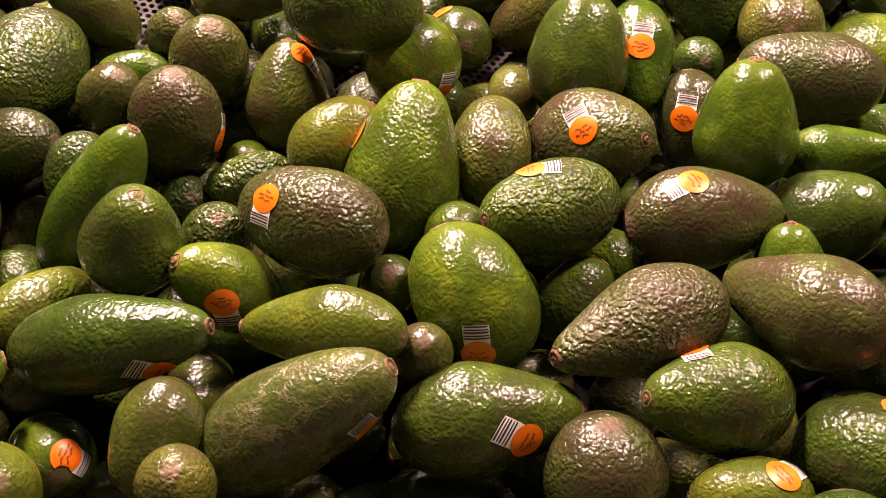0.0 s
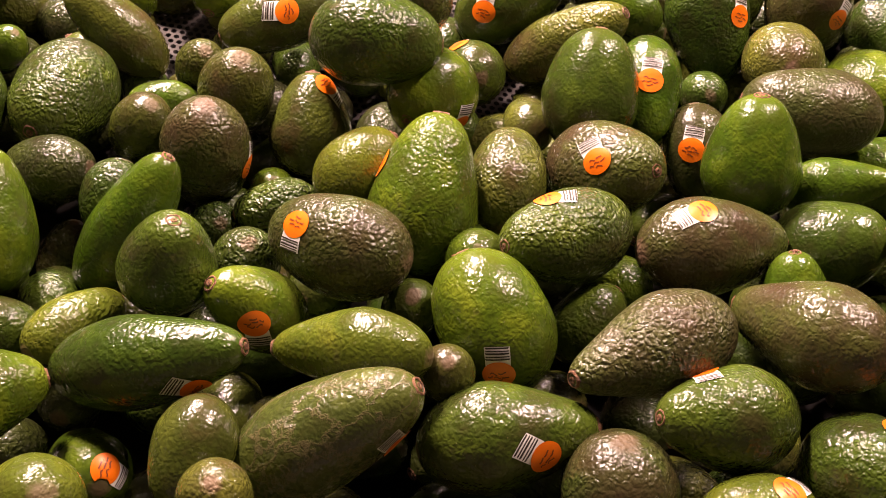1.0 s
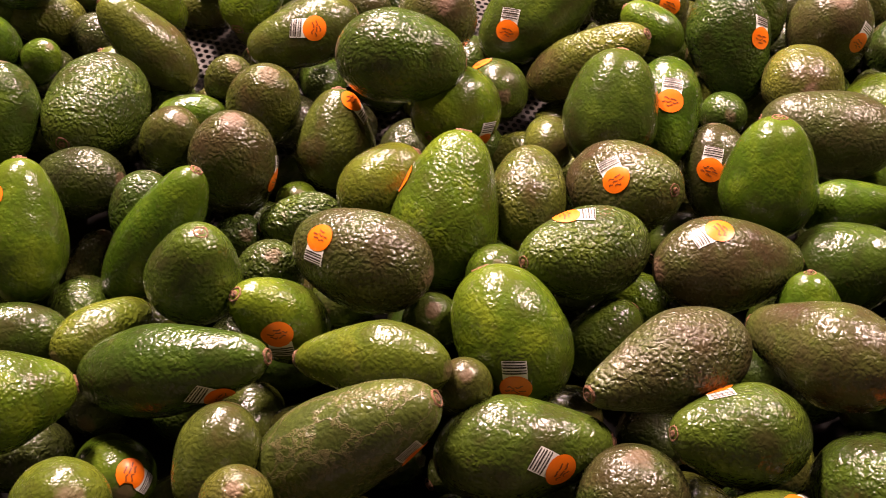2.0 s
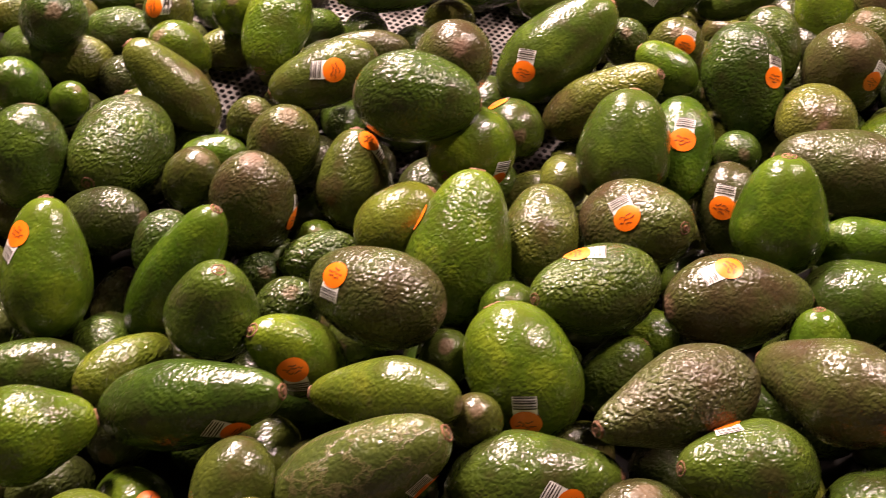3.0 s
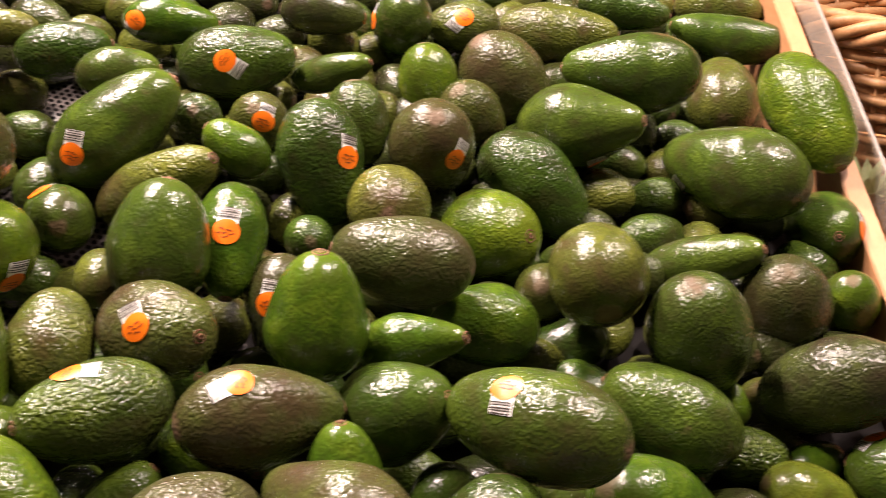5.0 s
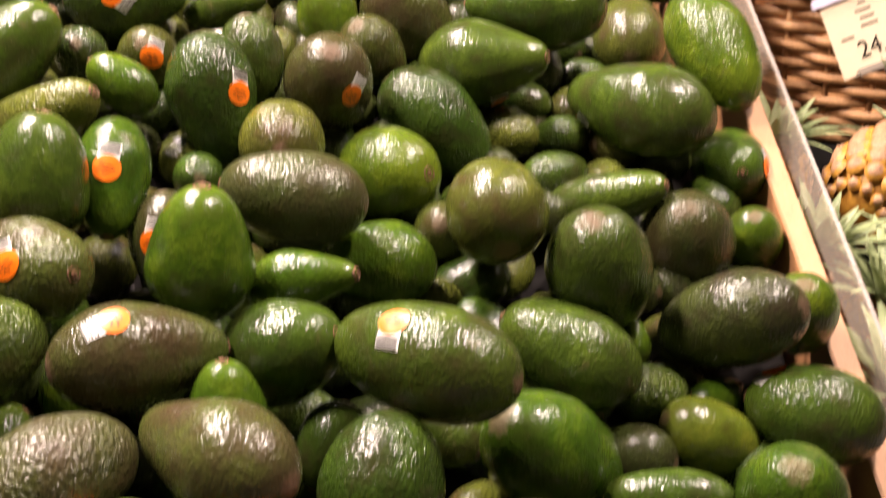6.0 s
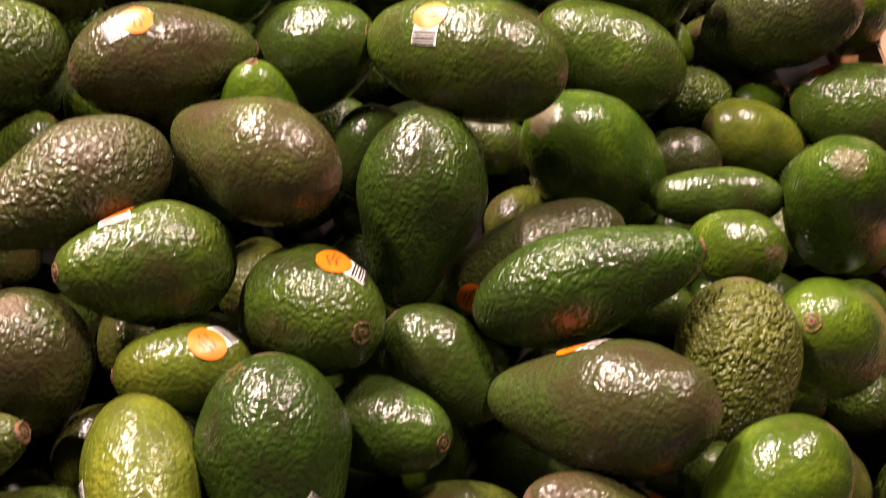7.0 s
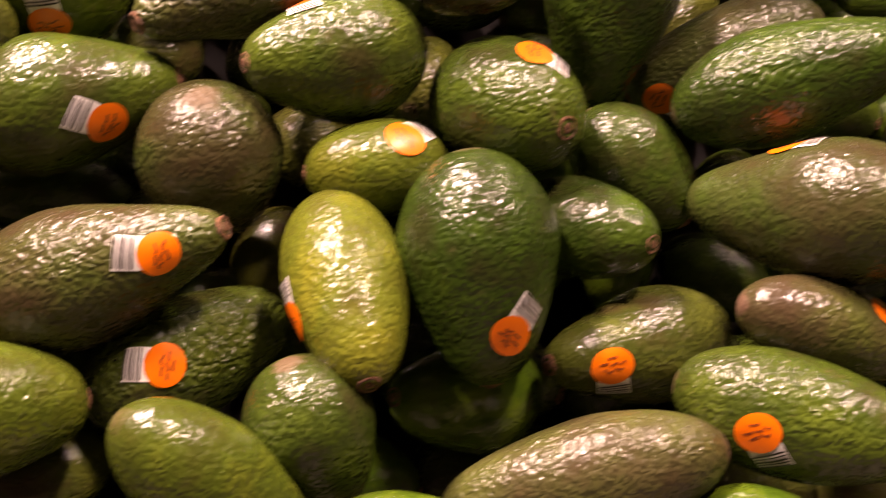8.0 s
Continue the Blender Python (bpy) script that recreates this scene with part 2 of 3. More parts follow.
tagged(part("floor", box(-5, -5, -0.1, 6, 6, 0), FLOOR), "pale shop floor around the display", "floor", kind="structure")
tagged(part("ceiling", box(-5, -5, 3.3, 6, 6, 3.4), CEIL), "dim shop ceiling above the display", "ceiling", kind="structure")
for name, b in (("wall_north", (-5, 6, 0, 6, 6.1, 3.3)), ("wall_south", (-5, -5.1, 0, 6, -5, 3.3)), ("wall_west", (-5.1, -5, 0, -5, 6, 3.3)), ("wall_east", (6, -5, 0, 6.1, 6, 3.3))):
    tagged(part(name, box(*b), WALL), "plain shop wall", "wall", kind="structure")


def sloped_slab(x0, x1, y0, y1, nx, ny, top, thick):
    bm = bmesh.new()
    rows = [[bm.verts.new((x, y, top(x, y))) for x in np.linspace(x0, x1, nx)] for y in np.linspace(y0, y1, ny)]
    low = [[bm.verts.new((v.co.x, v.co.y, thick if thick >= 0 else v.co.z + thick)) for v in r] for r in rows]
    for j in range(ny - 1):
        for i in range(nx - 1):
            bm.faces.new((rows[j][i], rows[j][i + 1], rows[j + 1][i + 1], rows[j + 1][i]))
            bm.faces.new((low[j][i], low[j + 1][i], low[j + 1][i + 1], low[j][i + 1]))
    for a, b in ((rows[0], low[0]), (low[-1], rows[-1])):
        for i in range(nx - 1):
            bm.faces.new((a[i + 1], a[i], b[i], b[i + 1]))
    for i, s in ((0, 1), (-1, 0)):
        for j in range(ny - 1):
            q = (rows[j][i], rows[j + 1][i], low[j + 1][i], low[j][i])
            bm.faces.new(q if s else q[::-1])
    return bm


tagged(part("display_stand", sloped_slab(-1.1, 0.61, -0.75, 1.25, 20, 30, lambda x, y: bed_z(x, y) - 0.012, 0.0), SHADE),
       "sloping produce stand under the avocados, coloured as deep shade", "display stand", kind="structure")

def woven_mat():
    """Grey plastic mat with rows of round holes, as a lattice of strands."""
    bm = bmesh.new()
    x0, x1, y0, y1, step = -0.62, -0.02, 0.16, 0.62, 0.0085
    nx, ny = int((x1 - x0) / step), int((y1 - y0) / (step * 0.866))
    for j in range(ny):
        for i in range(nx):
            cx, cy = x0 + (i + 0.5 * (j % 2)) * step, y0 + j * step * 0.866
            ring_o, ring_i = [], []
            for k in range(6):
                a = math.tau * (k + 0.5) / 6
                for ring, r in ((ring_o, step / math.sqrt(3)), (ring_i, step * 0.36)):
                    px, py = cx + r * math.cos(a), cy + r * math.sin(a)
                    ring.append(bm.verts.new((px, py, bed_z(px, py) + 0.004)))
            for k in range(6):
                bm.faces.new((ring_o[k], ring_o[(k + 1) % 6], ring_i[(k + 1) % 6], ring_i[k]))
    return bm


tagged(part("display_mat", woven_mat(), MATTE), "grey plastic mesh mat with round holes under the fruit", "mat", kind="structure")


def edge_z(y):
    """Height of the sloping side board's top."""
    return 0.658 + 0.454 * y


def side_rail(x0, x1, y0, y1, low, high, mat, name, parent=None):
    bm = box(x0, y0, 0, x1, y1, 1, 0.0)
    for v in bm.verts:
        v.co.z = edge_z(v.co.y) + (high if v.co.z > 0.5 else low)
    bmesh.ops.bevel(bm, geom=[e for e in bm.edges if abs(e.verts[0].co.y - e.verts[1].co.y) > 0.5], offset=0.0015, segments=2, affect="EDGES")
    return part(name, bm, mat, parent)


board = side_rail(0.621, 0.646, -0.5, 1.3, -0.35, 0.0, WOOD, "side_board")
tagged(board, "tan wooden board along the side of the display", "board")
divider = new("divider", None)
divider.location = (0.656, 0.2, edge_z(0.2))
tagged(divider, "clear scuffed acrylic divider beside the wooden board", "divider")
for name, a, c, mat in (("panel", -0.3, 0.031, ACRYLIC), ("top_edge", 0.0315, 0.0355, ACRYLIC_EDGE)):
    ob = side_rail(0.658, 0.662, -0.5, 1.3, a, c, mat, name, divider)
    ob.matrix_parent_inverse = Matrix.Translation(-divider.location)
    ob.visible_shadow = False

def shelf_z(y):
    return 0.435 + 0.2 * y


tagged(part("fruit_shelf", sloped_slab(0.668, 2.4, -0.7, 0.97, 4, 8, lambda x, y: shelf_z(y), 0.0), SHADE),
       "neighbouring shelf under the pineapples, coloured as deep shade", "shelf", kind="structure")


SCALES = {}


def scale_mesh(radius, length, per, h, rr):
    """One pineapple scale of a ring at height h: a low pyramid with a dry pointed tip."""
    key = (radius, length, round(h, 3))
    if key in SCALES:
        return SCALES[key]
    bm = bmesh.new()
    n = Vector((1, 0, h * 0.6)).normalized()
    c = Vector((rr, 0, h * length / 2))
    side = Vector((0, 1, 0))
    up = n.cross(side)
    s = rr * math.tau / per * 0.56
    ring = [bm.verts.new(c + (side * dx + up * dz) * s + n * dn * 0.004) for dx, dz, dn in ((1, 0, -0.5), (0.55, 0.75, -0.3), (0, 1.05, -0.5), (-0.55, 0.75, -0.3), (-1, 0, -0.5), (-0.55, -0.7, -0.3), (0, -1.0, -0.5), (0.55, -0.7, -0.3))]
    mid = [bm.verts.new(c + (v.co - c) * 0.72 + n * 0.0055) for v in ring]
    inner = [bm.verts.new(c + (v.co - c) * 0.42 + n * 0.0078) for v in ring]
    tip = bm.verts.new(c + n * 0.0105 + up * s * 0.5)
    for k in range(8):
        bm.faces.new((ring[k], ring[(k + 1) % 8], mid[(k + 1) % 8], mid[k]))
        bm.faces.new((mid[k], mid[(k + 1) % 8], inner[(k + 1) % 8], inner[k])).material_index = 1
        bm.faces.new((inner[k], inner[(k + 1) % 8], tip)).material_index = 1
    bmesh.ops.recalc_face_normals(bm, faces=bm.faces[:])
    me = bpy.data.meshes.new("rind_scale")
    smooth(bm).to_mesh(me)
    bm.free()
    me.materials.append(RIND)
    me.materials.append(RINDTIP)
    SCALES[key] = me
    return me


def pineapple(x, y, z, radius, length, tilt, turn, seed):
    rnd = random.Random(seed)
    top = new("pineapple", None)
    bm = bmesh.new()
    rows, per = 10, 13
    core = bmesh.new()
    bmesh.ops.create_uvsphere(core, u_segments=24, v_segments=16, radius=1)
    for v in core.verts:
        v.co = Vector((v.co.x * radius * 0.94, v.co.y * radius * 0.94, v.co.z * length * 0.5))
    part("flesh", smooth(core), RIND, top)
    bm.free()
    for j in range(rows):
        h = -0.88 + 1.76 * j / (rows - 1)
        rr = math.sqrt(max(1 - abs(h) ** 2.6, 0.06)) * radius
        me = scale_mesh(radius, length, per, h, rr)
        for i in range(per):
            ob = new("rind_scale", me)
            ob.parent = top
            ob.rotation_euler = (0, 0, (i + 0.5 * (j % 2)) * math.tau / per + j * 0.12)
    for k in range(34):
        leaf(top, rnd, Vector((0, 0, length * 0.47)), 0.13 * (1 - k / 60), k * 2.4, 0.25 + 0.9 * (1 - k / 34))
    top.matrix_basis = pose(x, y, z, tilt, 0, turn)
    return tagged(top, "ripe golden pineapple with spiky green crown", "pineapple", "pineapples on the next shelf")


def leaf(parent, rnd, base, size, angle, spread):
    """One stiff pointed crown leaf with a channelled section."""
    bm = bmesh.new()
    d = Vector((math.cos(angle), math.sin(angle), 0))
    side = Vector((-d.y, d.x, 0))
    size *= rnd.uniform(0.8, 1.2)
    rows = []
    for i in range(8):
        s = i / 7
        p = base + d * (0.012 + size * s * spread) + Vector((0, 0, size * (s * (1.15 - 0.5 * spread) - 0.35 * spread * s * s)))
        wdt = 0.011 * (1 - s ** 1.6) + 0.0006
        rows.append([bm.verts.new(p - side * wdt + d * 0.002), bm.verts.new(p + Vector((0, 0, -0.003 * (1 - s))) + d * 0.003), bm.verts.new(p + side * wdt + d * 0.002)])
        rows[-1] += [bm.verts.new(v.co - d * 0.0015) for v in rows[-1][::-1]]
    for a, b in zip(rows, rows[1:]):
        for k in range(6):
            bm.faces.new((a[k], a[(k + 1) % 6], b[(k + 1) % 6], b[k]))
    bm.faces.new(rows[0][::-1])
    bm.faces.new(rows[-1])
    return part("leaf", smooth(bm), LEAF, parent)


pineapple(0.915, 0.68, 0.715, 0.075, 0.18, 76, 125, 3)
pineapple(1.08, 0.62, 0.70, 0.075, 0.18, 80, 100, 4)
pineapple(0.80, 0.42, 0.60, 0.064, 0.16, 5, 60, 5)
pineapple(0.745, 0.27, 0.57, 0.064, 0.16, -6, 200, 6)
pineapple(0.745, 0.52, 0.62, 0.064, 0.16, 6, 100, 7)
pineapple(0.80, 0.84, 0.645, 0.064, 0.16, 6, 100, 8)
pineapple(0.92, 0.36, 0.55, 0.064, 0.16, 4, 20, 9)
pineapple(0.92, 0.52, 0.58, 0.064, 0.16, 4, 20, 10)


def basket(x, y, z, rx, ry, h):
    """An oval woven basket: upright stakes, weavers passing in and out, and a twisted rim."""
    top = new("wicker_basket", None)
    stakes = 34
    for k in range(stakes):
        a = k * math.tau / stakes
        c = Vector((rx * math.cos(a), ry * math.sin(a), 0))
        part("stake", tube(bmesh.new(), [c * 0.93, c * 0.97 + Vector((0, 0, h / 2)), c + Vector((0, 0, h))], [0.006] * 3, 6), WICKER, top)
    for j in range(15):
        pts, f = [], 0.93 + 0.07 * j / 14
        for k in range(stakes * 4):
            a = k * math.tau / (stakes * 4)
            w = 1 + 0.016 * math.cos(a * stakes / 2 + math.pi * (j % 2))
            pts.append((rx * f * w * math.cos(a), ry * f * w * math.sin(a), h * (j + 0.5) / 15 + 0.004 * math.sin(a * 5 + j)))
        part("weaver", tube(bmesh.new(), pts + pts[:1], [0.0098] * (len(pts) + 1), 7), WICKER, top)
    for s in range(5):
        pts = []
        for k in range(160):
            a = k * math.tau / 160
            q = a * 9 + s * math.tau / 5
            pts.append(((rx * 1.01 + 0.02 * math.cos(q)) * math.cos(a), (ry * 1.01 + 0.02 * math.cos(q)) * math.sin(a), h + 0.018 + 0.02 * math.sin(q)))
        part("rim_strand", tube(bmesh.new(), pts + pts[:1], [0.011] * 161, 7), WICKER, top)
    bm = bmesh.new()
    bmesh.ops.create_circle(bm, cap_ends=True, segments=32, radius=1)
    for v in bm.verts:
        v.co = Vector((v.co.x * rx * 0.93, v.co.y * ry * 0.93, 0.004))
    part("base", bm, WICKER, top)
    top.matrix_basis = pose(x, y, z)
    return tagged(top, "brown woven wicker basket with twisted rim", "basket")


tagged(part("back_tier", box(0.668, 0.975, 0, 2.4, 2.0, 0.62, 0.004), SHADE), "raised tier under the wicker basket, coloured as deep shade", "shelf", kind="structure")
basket(1.26, 1.40, 0.62, 0.44, 0.36, 0.26)


def words(text, size, at, mat, parent, name="lettering"):
    cu = bpy.data.curves.new(name, "FONT")
    cu.body, cu.size, cu.extrude, cu.resolution_u = text, size, 0.0004, 3
    ob = new(name, cu)
    dg = bpy.context.evaluated_depsgraph_get()
    me = bpy.data.meshes.new_from_object(ob.evaluated_get(dg))
    bpy.data.objects.remove(ob)
    me.materials.clear()
    me.materials.append(mat)
    ob = new(name, me)
    ob.parent, ob.location = parent, at
    return ob


def price_card(m):
    card = new("price_card", None)
    part("card", box(-0.055, -0.08, -0.001, 0.075, 0.04, 0.001, 0.0005), CARD, card)
    part("top_clip", box(-0.064, 0.03, -0.004, 0.08, 0.044, 0.005, 0.002), LILAC, card, "pale lilac plastic clip rail")
    words("24.0", 0.036, (-0.022, -0.058, 0.0014), INK, card, "price_figures")
    rnd = random.Random(2)
    for k in range(5):
        w = (0.012, 0.024, 0.022, 0.026, 0.02)[k]
        x, y = (0.0, -0.008, -0.004, -0.006, -0.04)[k], 0.018 - 0.011 * k
        part("line_of_print", box(x, y, 0.0008, x + w, y + 0.0032, 0.0016), PRINT, card)
    part("lower_clip", box(-0.035, -0.083, -0.006, 0.06, -0.071, 0.008, 0.003), ACRYLIC_EDGE, card, "clear plastic holder clip")
    part("post", tube(bmesh.new(), [(0.01, -0.08, 0), (0.012, -0.13, 0.002), (0.012, -0.3, 0.004)], [0.006, 0.005, 0.005], 10), ACRYLIC_EDGE, card, "clear plastic post")
    card.matrix_basis = m
    return tagged(card, "cream paper price card in clear plastic holder", "price card")


price_card(pose(0.932, 0.887, 0.897, 65.6, -20.9, 2.2))

# ---- the avocados ----


def profile(u, neck):
    s = min(max((u + 0.3) / 1.2, 0.0), 1.0)
    p = abs(u) ** (2.2 + 4.4 * neck) if u > 0 else abs(u) ** 2.25
    return math.sqrt(max(1 - p, 0.0)) * (1 - neck * s * s * (3 - 2 * s))


def widest(neck):
    return max(profile(-1 + k / 100, neck) for k in range(201))


COUNT = [0]
WORDS = {
    "green": "glossy bright green avocado with pebbled skin",
    "deep": "dark green avocado with knobbly glossy skin",
    "olive": "olive green avocado with brownish mottled skin",
    "lime": "yellowish green avocado with smooth shiny skin",
    "brown": "ripening brownish green avocado with rough skin",
    "rough": "brownish avocado with coarse rough skin",
    "knobbly": "green avocado with coarse knobbly shiny skin",
    "craggy": "pale green avocado with deeply craggy skin",
    "veined": "large olive avocado with raised corky veins",
    "dark": "very dark ripe avocado with dull pebbled skin",
}


class Shape:
    """The smooth form of one fruit, in its own axes: the stem end lies at +z."""

    def __init__(self, length, width, neck, seed, swell=0.028):
        self.l, self.w, self.n, self.seed, self.k = length, width, neck, seed, widest(neck)
        self.bend = random.Random(seed).uniform(-0.05, 0.05)
        self.swell = swell

    def at(self, u, phi):
        r = profile(u, self.n) / self.k * self.w / 2
        p = Vector((r * math.cos(phi), r * math.sin(phi), u * self.l / 2))
        o = Vector((self.seed * 1.7, self.seed * 0.9, 0))
        lump = noise.noise(p * 32 + o) * self.swell + noise.noise(p * 95 + o) * 0.009
        p.x *= 1 + lump
        p.y *= 1 + lump
        p.x += self.bend * self.l * (u * u - 0.3) * 0.5
        return p


def body_mesh(shape, rings=44, sides=52):
    bm = bmesh.new()
    us = [-math.cos(math.pi * k / rings) for k in range(1, rings)]
    layer = bm.verts.layers.float.new("along")
    loops = []
    for u in us:
        ring = []
        for k in range(sides):
            v = bm.verts.new(shape.at(u, k * math.tau / sides))
            v[layer] = u
            ring.append(v)
        loops.append(ring)
    a, b = bm.verts.new(shape.at(-1, 0)), bm.verts.new(shape.at(1, 0))
    a[layer], b[layer] = -1, 1
    for r0, r1 in zip(loops, loops[1:]):
        for k in range(sides):
            bm.faces.new((r0[k], r0[(k + 1) % sides], r1[(k + 1) % sides], r1[k]))
    for k in range(sides):
        bm.faces.new((a, loops[0][(k + 1) % sides], loops[0][k]))
        bm.faces.new((b, loops[-1][k], loops[-1][(k + 1) % sides]))
    return smooth(bm)


def stem_mesh(shape, rnd):
    """A corky scar: a ragged raised rim, a dark groove and a rough plug in the middle."""
    bm = bmesh.new()
    r = 0.0054 * min(1.0, shape.w / 0.068) * rnd.uniform(0.9, 1.15)
    top = shape.at(1, 0) - Vector((0, 0, 0.0006))
    plug = rnd.uniform(0.4, 1.6)
    rings = []
    for rr, z in ((1.5, -0.0045), (1.22, -0.0012), (1.08, 0.0007), (0.9, 0.0004), (0.74, -0.0011), (0.62, -0.0008), (0.5, 0.001 * plug), (0.32, 0.0016 * plug), (0.14, 0.0009 * plug)):
        rings.append([bm.verts.new(top + Vector((r * rr * math.cos(k * math.tau / 16), r * rr * math.sin(k * math.tau / 16), 0)) * rnd.uniform(0.9, 1.1) + Vector((0, 0, z + rnd.uniform(-0.0003, 0.0003)))) for k in range(16)])
    for i, (r0, r1) in enumerate(zip(rings, rings[1:])):
        for k in range(16):
            bm.faces.new((r0[k], r0[(k + 1) % 16], r1[(k + 1) % 16], r1[k])).material_index = 1 if i in (0, 3, 4) else 0
    bm.faces.new(rings[-1]).material_index = 1
    return smooth(bm)


def on_skin(shape, u0, phi0, spin, pts, lift):
    """Lays flat label points on the curved fruit round (u0, phi0); spin turns the label in its plane."""
    c = shape.at(u0, phi0)
    ta = (shape.at(u0 + 0.02, phi0) - shape.at(u0 - 0.02, phi0)).normalized()
    te = (shape.at(u0, phi0 + 0.03) - shape.at(u0, phi0 - 0.03)).normalized()
    n = te.cross(ta).normalized()
    te = ta.cross(n)
    out = []
    for x, y in pts:
        px = x * math.cos(spin) - y * math.sin(spin)
        py = x * math.sin(spin) + y * math.cos(spin)
        p = c + ta * px + te * py
        u, phi = u0, phi0
        for _ in range(7):
            q = shape.at(u, phi)
            d = p - q
            du, dp = shape.at(u + 0.004, phi) - q, shape.at(u, phi + 0.004) - q
            u += 0.004 * d.dot(du) / max(du.length_squared, 1e-12) * 0.85
            phi += 0.004 * d.dot(dp) / max(dp.length_squared, 1e-12) * 0.85
            u = min(max(u, -0.985), 0.985)
        q = shape.at(u, phi)
        du, dp = shape.at(u + 0.004, phi) - q, shape.at(u, phi + 0.004) - q
        out.append(q + dp.cross(du).normalized() * lift)
    return out


def patch(shape, where, outline, cols, rows, lift):
    """A label piece: outline(s, t) gives flat points for s, t in 0..1."""
    bm = bmesh.new()
    flat = [outline(i / cols, j / rows) for j in range(rows + 1) for i in range(cols + 1)]
    vs = [bm.verts.new(p) for p in on_skin(shape, where[0], radians(where[1]), radians(where[2]), flat, lift)]
    for j in range(rows):
        for i in range(cols):
            k = j * (cols + 1) + i
            q = (vs[k], vs[k + 1], vs[k + cols + 2], vs[k + cols + 1])
            if len({tuple(round(c, 6) for c in v.co) for v in q}) == 4:
                bm.faces.new(q)
    bmesh.ops.recalc_face_normals(bm, faces=bm.faces[:])
    c = shape.at(0, 0) * 0
    if sum((f.calc_center_median() - c).dot(f.normal) for f in bm.faces) < 0:
        bmesh.ops.reverse_faces(bm, faces=bm.faces[:])
    return smooth(bm)


def disc(r, ry):
    def f(s, t):
        x, y = 2 * s - 1, 2 * t - 1
        return (r * x * math.sqrt(max(1 - y * y / 2, 0)), ry * y * math.sqrt(max(1 - x * x / 2, 0)))
    return f


def rect(x0, x1, y0, y1, flare=0.0):
    return lambda s, t: (x0 + (x1 - x0) * s, (y0 + (y1 - y0) * t) * (1 + flare * s))


def slant(x0, x1, y0, y1, lean):
    return lambda s, t: (x0 + (x1 - x0) * s + lean * math.sin(t * 5), y0 + (y1 - y0) * t)


def label_on(shape, fruit, where):
    """A round orange label with a striped white tab."""
    tab = part("sticker", patch(shape, where, rect(0.004, 0.0235, -0.0092, 0.0092, 0.12), 6, 6, 0.00045), WHITE, fruit, "orange fruit sticker with striped white tab")
    part("orange_disc", patch(shape, where, disc(0.0112, 0.0124), 10, 10, 0.0008), ORANGE, tab, "round orange label")
    for k in range(5):
        x = 0.0126 + k * 0.0023
        part("bar", patch(shape, where, rect(x, x + (0.0012, 0.0009, 0.0014, 0.001, 0.0013)[k], -0.0086, 0.0086, 0.1), 1, 6, 0.0011), INK, tab)
    rnd = random.Random(shape.seed)
    for x, y0, y1 in ((-0.0052, -0.003, 0.0025), (-0.0022, -0.0078, -0.0042), (-0.0022, -0.0034, 0.0012), (-0.0024, 0.002, 0.0072), (0.0012, -0.006, -0.001), (0.001, -0.0002, 0.0052)):
        x += rnd.uniform(-0.0004, 0.0004)
        part("mark", patch(shape, where, slant(x, x + 0.0011, y0, y1, rnd.uniform(-0.0012, 0.0012)), 1, 4, 0.0011), RUST, tab)


def avocado(x, y, z, heading, rise, length, width, neck, tone, stickers=()):
    COUNT[0] += 1
    seed = COUNT[0]
    rnd = random.Random(seed)
    fruit = new("avocado", None)
    fruit.empty_display_size = 0.02
    shape = Shape(length, width, neck, seed)
    part("body", body_mesh(shape), SKINS[tone], fruit)
    part("stem", stem_mesh(shape, rnd), STEM, fruit, "corky brown stem end").data.materials.append(STEM_DARK)
    for where in stickers:
        label_on(shape, fruit, where)
    fruit.matrix_basis = pose(x, y, z, 0, 90 - rise, heading)
    return tagged(fruit, WORDS[tone] + (", orange sticker" if stickers else ""), "avocado", "avocados heaped on the stand")


avocado(-0.562, -0.049, 0.882, 95, 65, 0.121, 0.076, 0.30, "green", [(0.48, 151, -152)])
avocado(-0.535, 0.018, 0.807, -167, -74, 0.094, 0.049, 0.15, "brown")
avocado(-0.456, -0.032, 0.873, 7, 56, 0.142, 0.062, 0.22, "green")
avocado(-0.405, -0.097, 0.877, -47, 65, 0.088, 0.076, 0.35, "deep")
avocado(-0.541, 0.032, 0.894, 167, -5, 0.084, 0.059, 0.15, "dark")
avocado(-0.552, 0.114, 0.931, -99, -10, 0.126, 0.089, 0.15, "knobbly")
avocado(-0.624, 0.070, 0.937, -94, -69, 0.097, 0.073, 0.15, "deep")
avocado(-0.558, 0.213, 0.922, 176, 54, 0.079, 0.060, 0.20, "lime")
avocado(-0.527, 0.200, 0.966, -176, 48, 0.119, 0.060, 0.25, "olive")
avocado(-0.476, 0.084, 0.912, 136, -49, 0.077, 0.054, 0.15, "olive")
avocado(-0.415, 0.067, 0.897, 108, -67, 0.110, 0.077, 0.15, "brown", [(0.05, -61, -136)])
avocado(-0.402, 0.135, 0.927, 120, -57, 0.096, 0.068, 0.15, "olive")
avocado(-0.446, 0.183, 0.935, 120, -44, 0.067, 0.047, 0.15, "olive")
avocado(-0.473, 0.147, 0.914, -163, 5, 0.064, 0.041, 0.15, "green")
avocado(-0.481, 0.006, 0.882, -121, -55, 0.066, 0.050, 0.15, "knobbly")
avocado(-0.409, 0.041, 0.841, 124, -26, 0.061, 0.043, 0.15, "knobbly")
avocado(-0.352, 0.042, 0.860, -163, -7, 0.073, 0.045, 0.15, "knobbly")
avocado(-0.365, 0.088, 0.849, 106, -47, 0.063, 0.044, 0.15, "green")
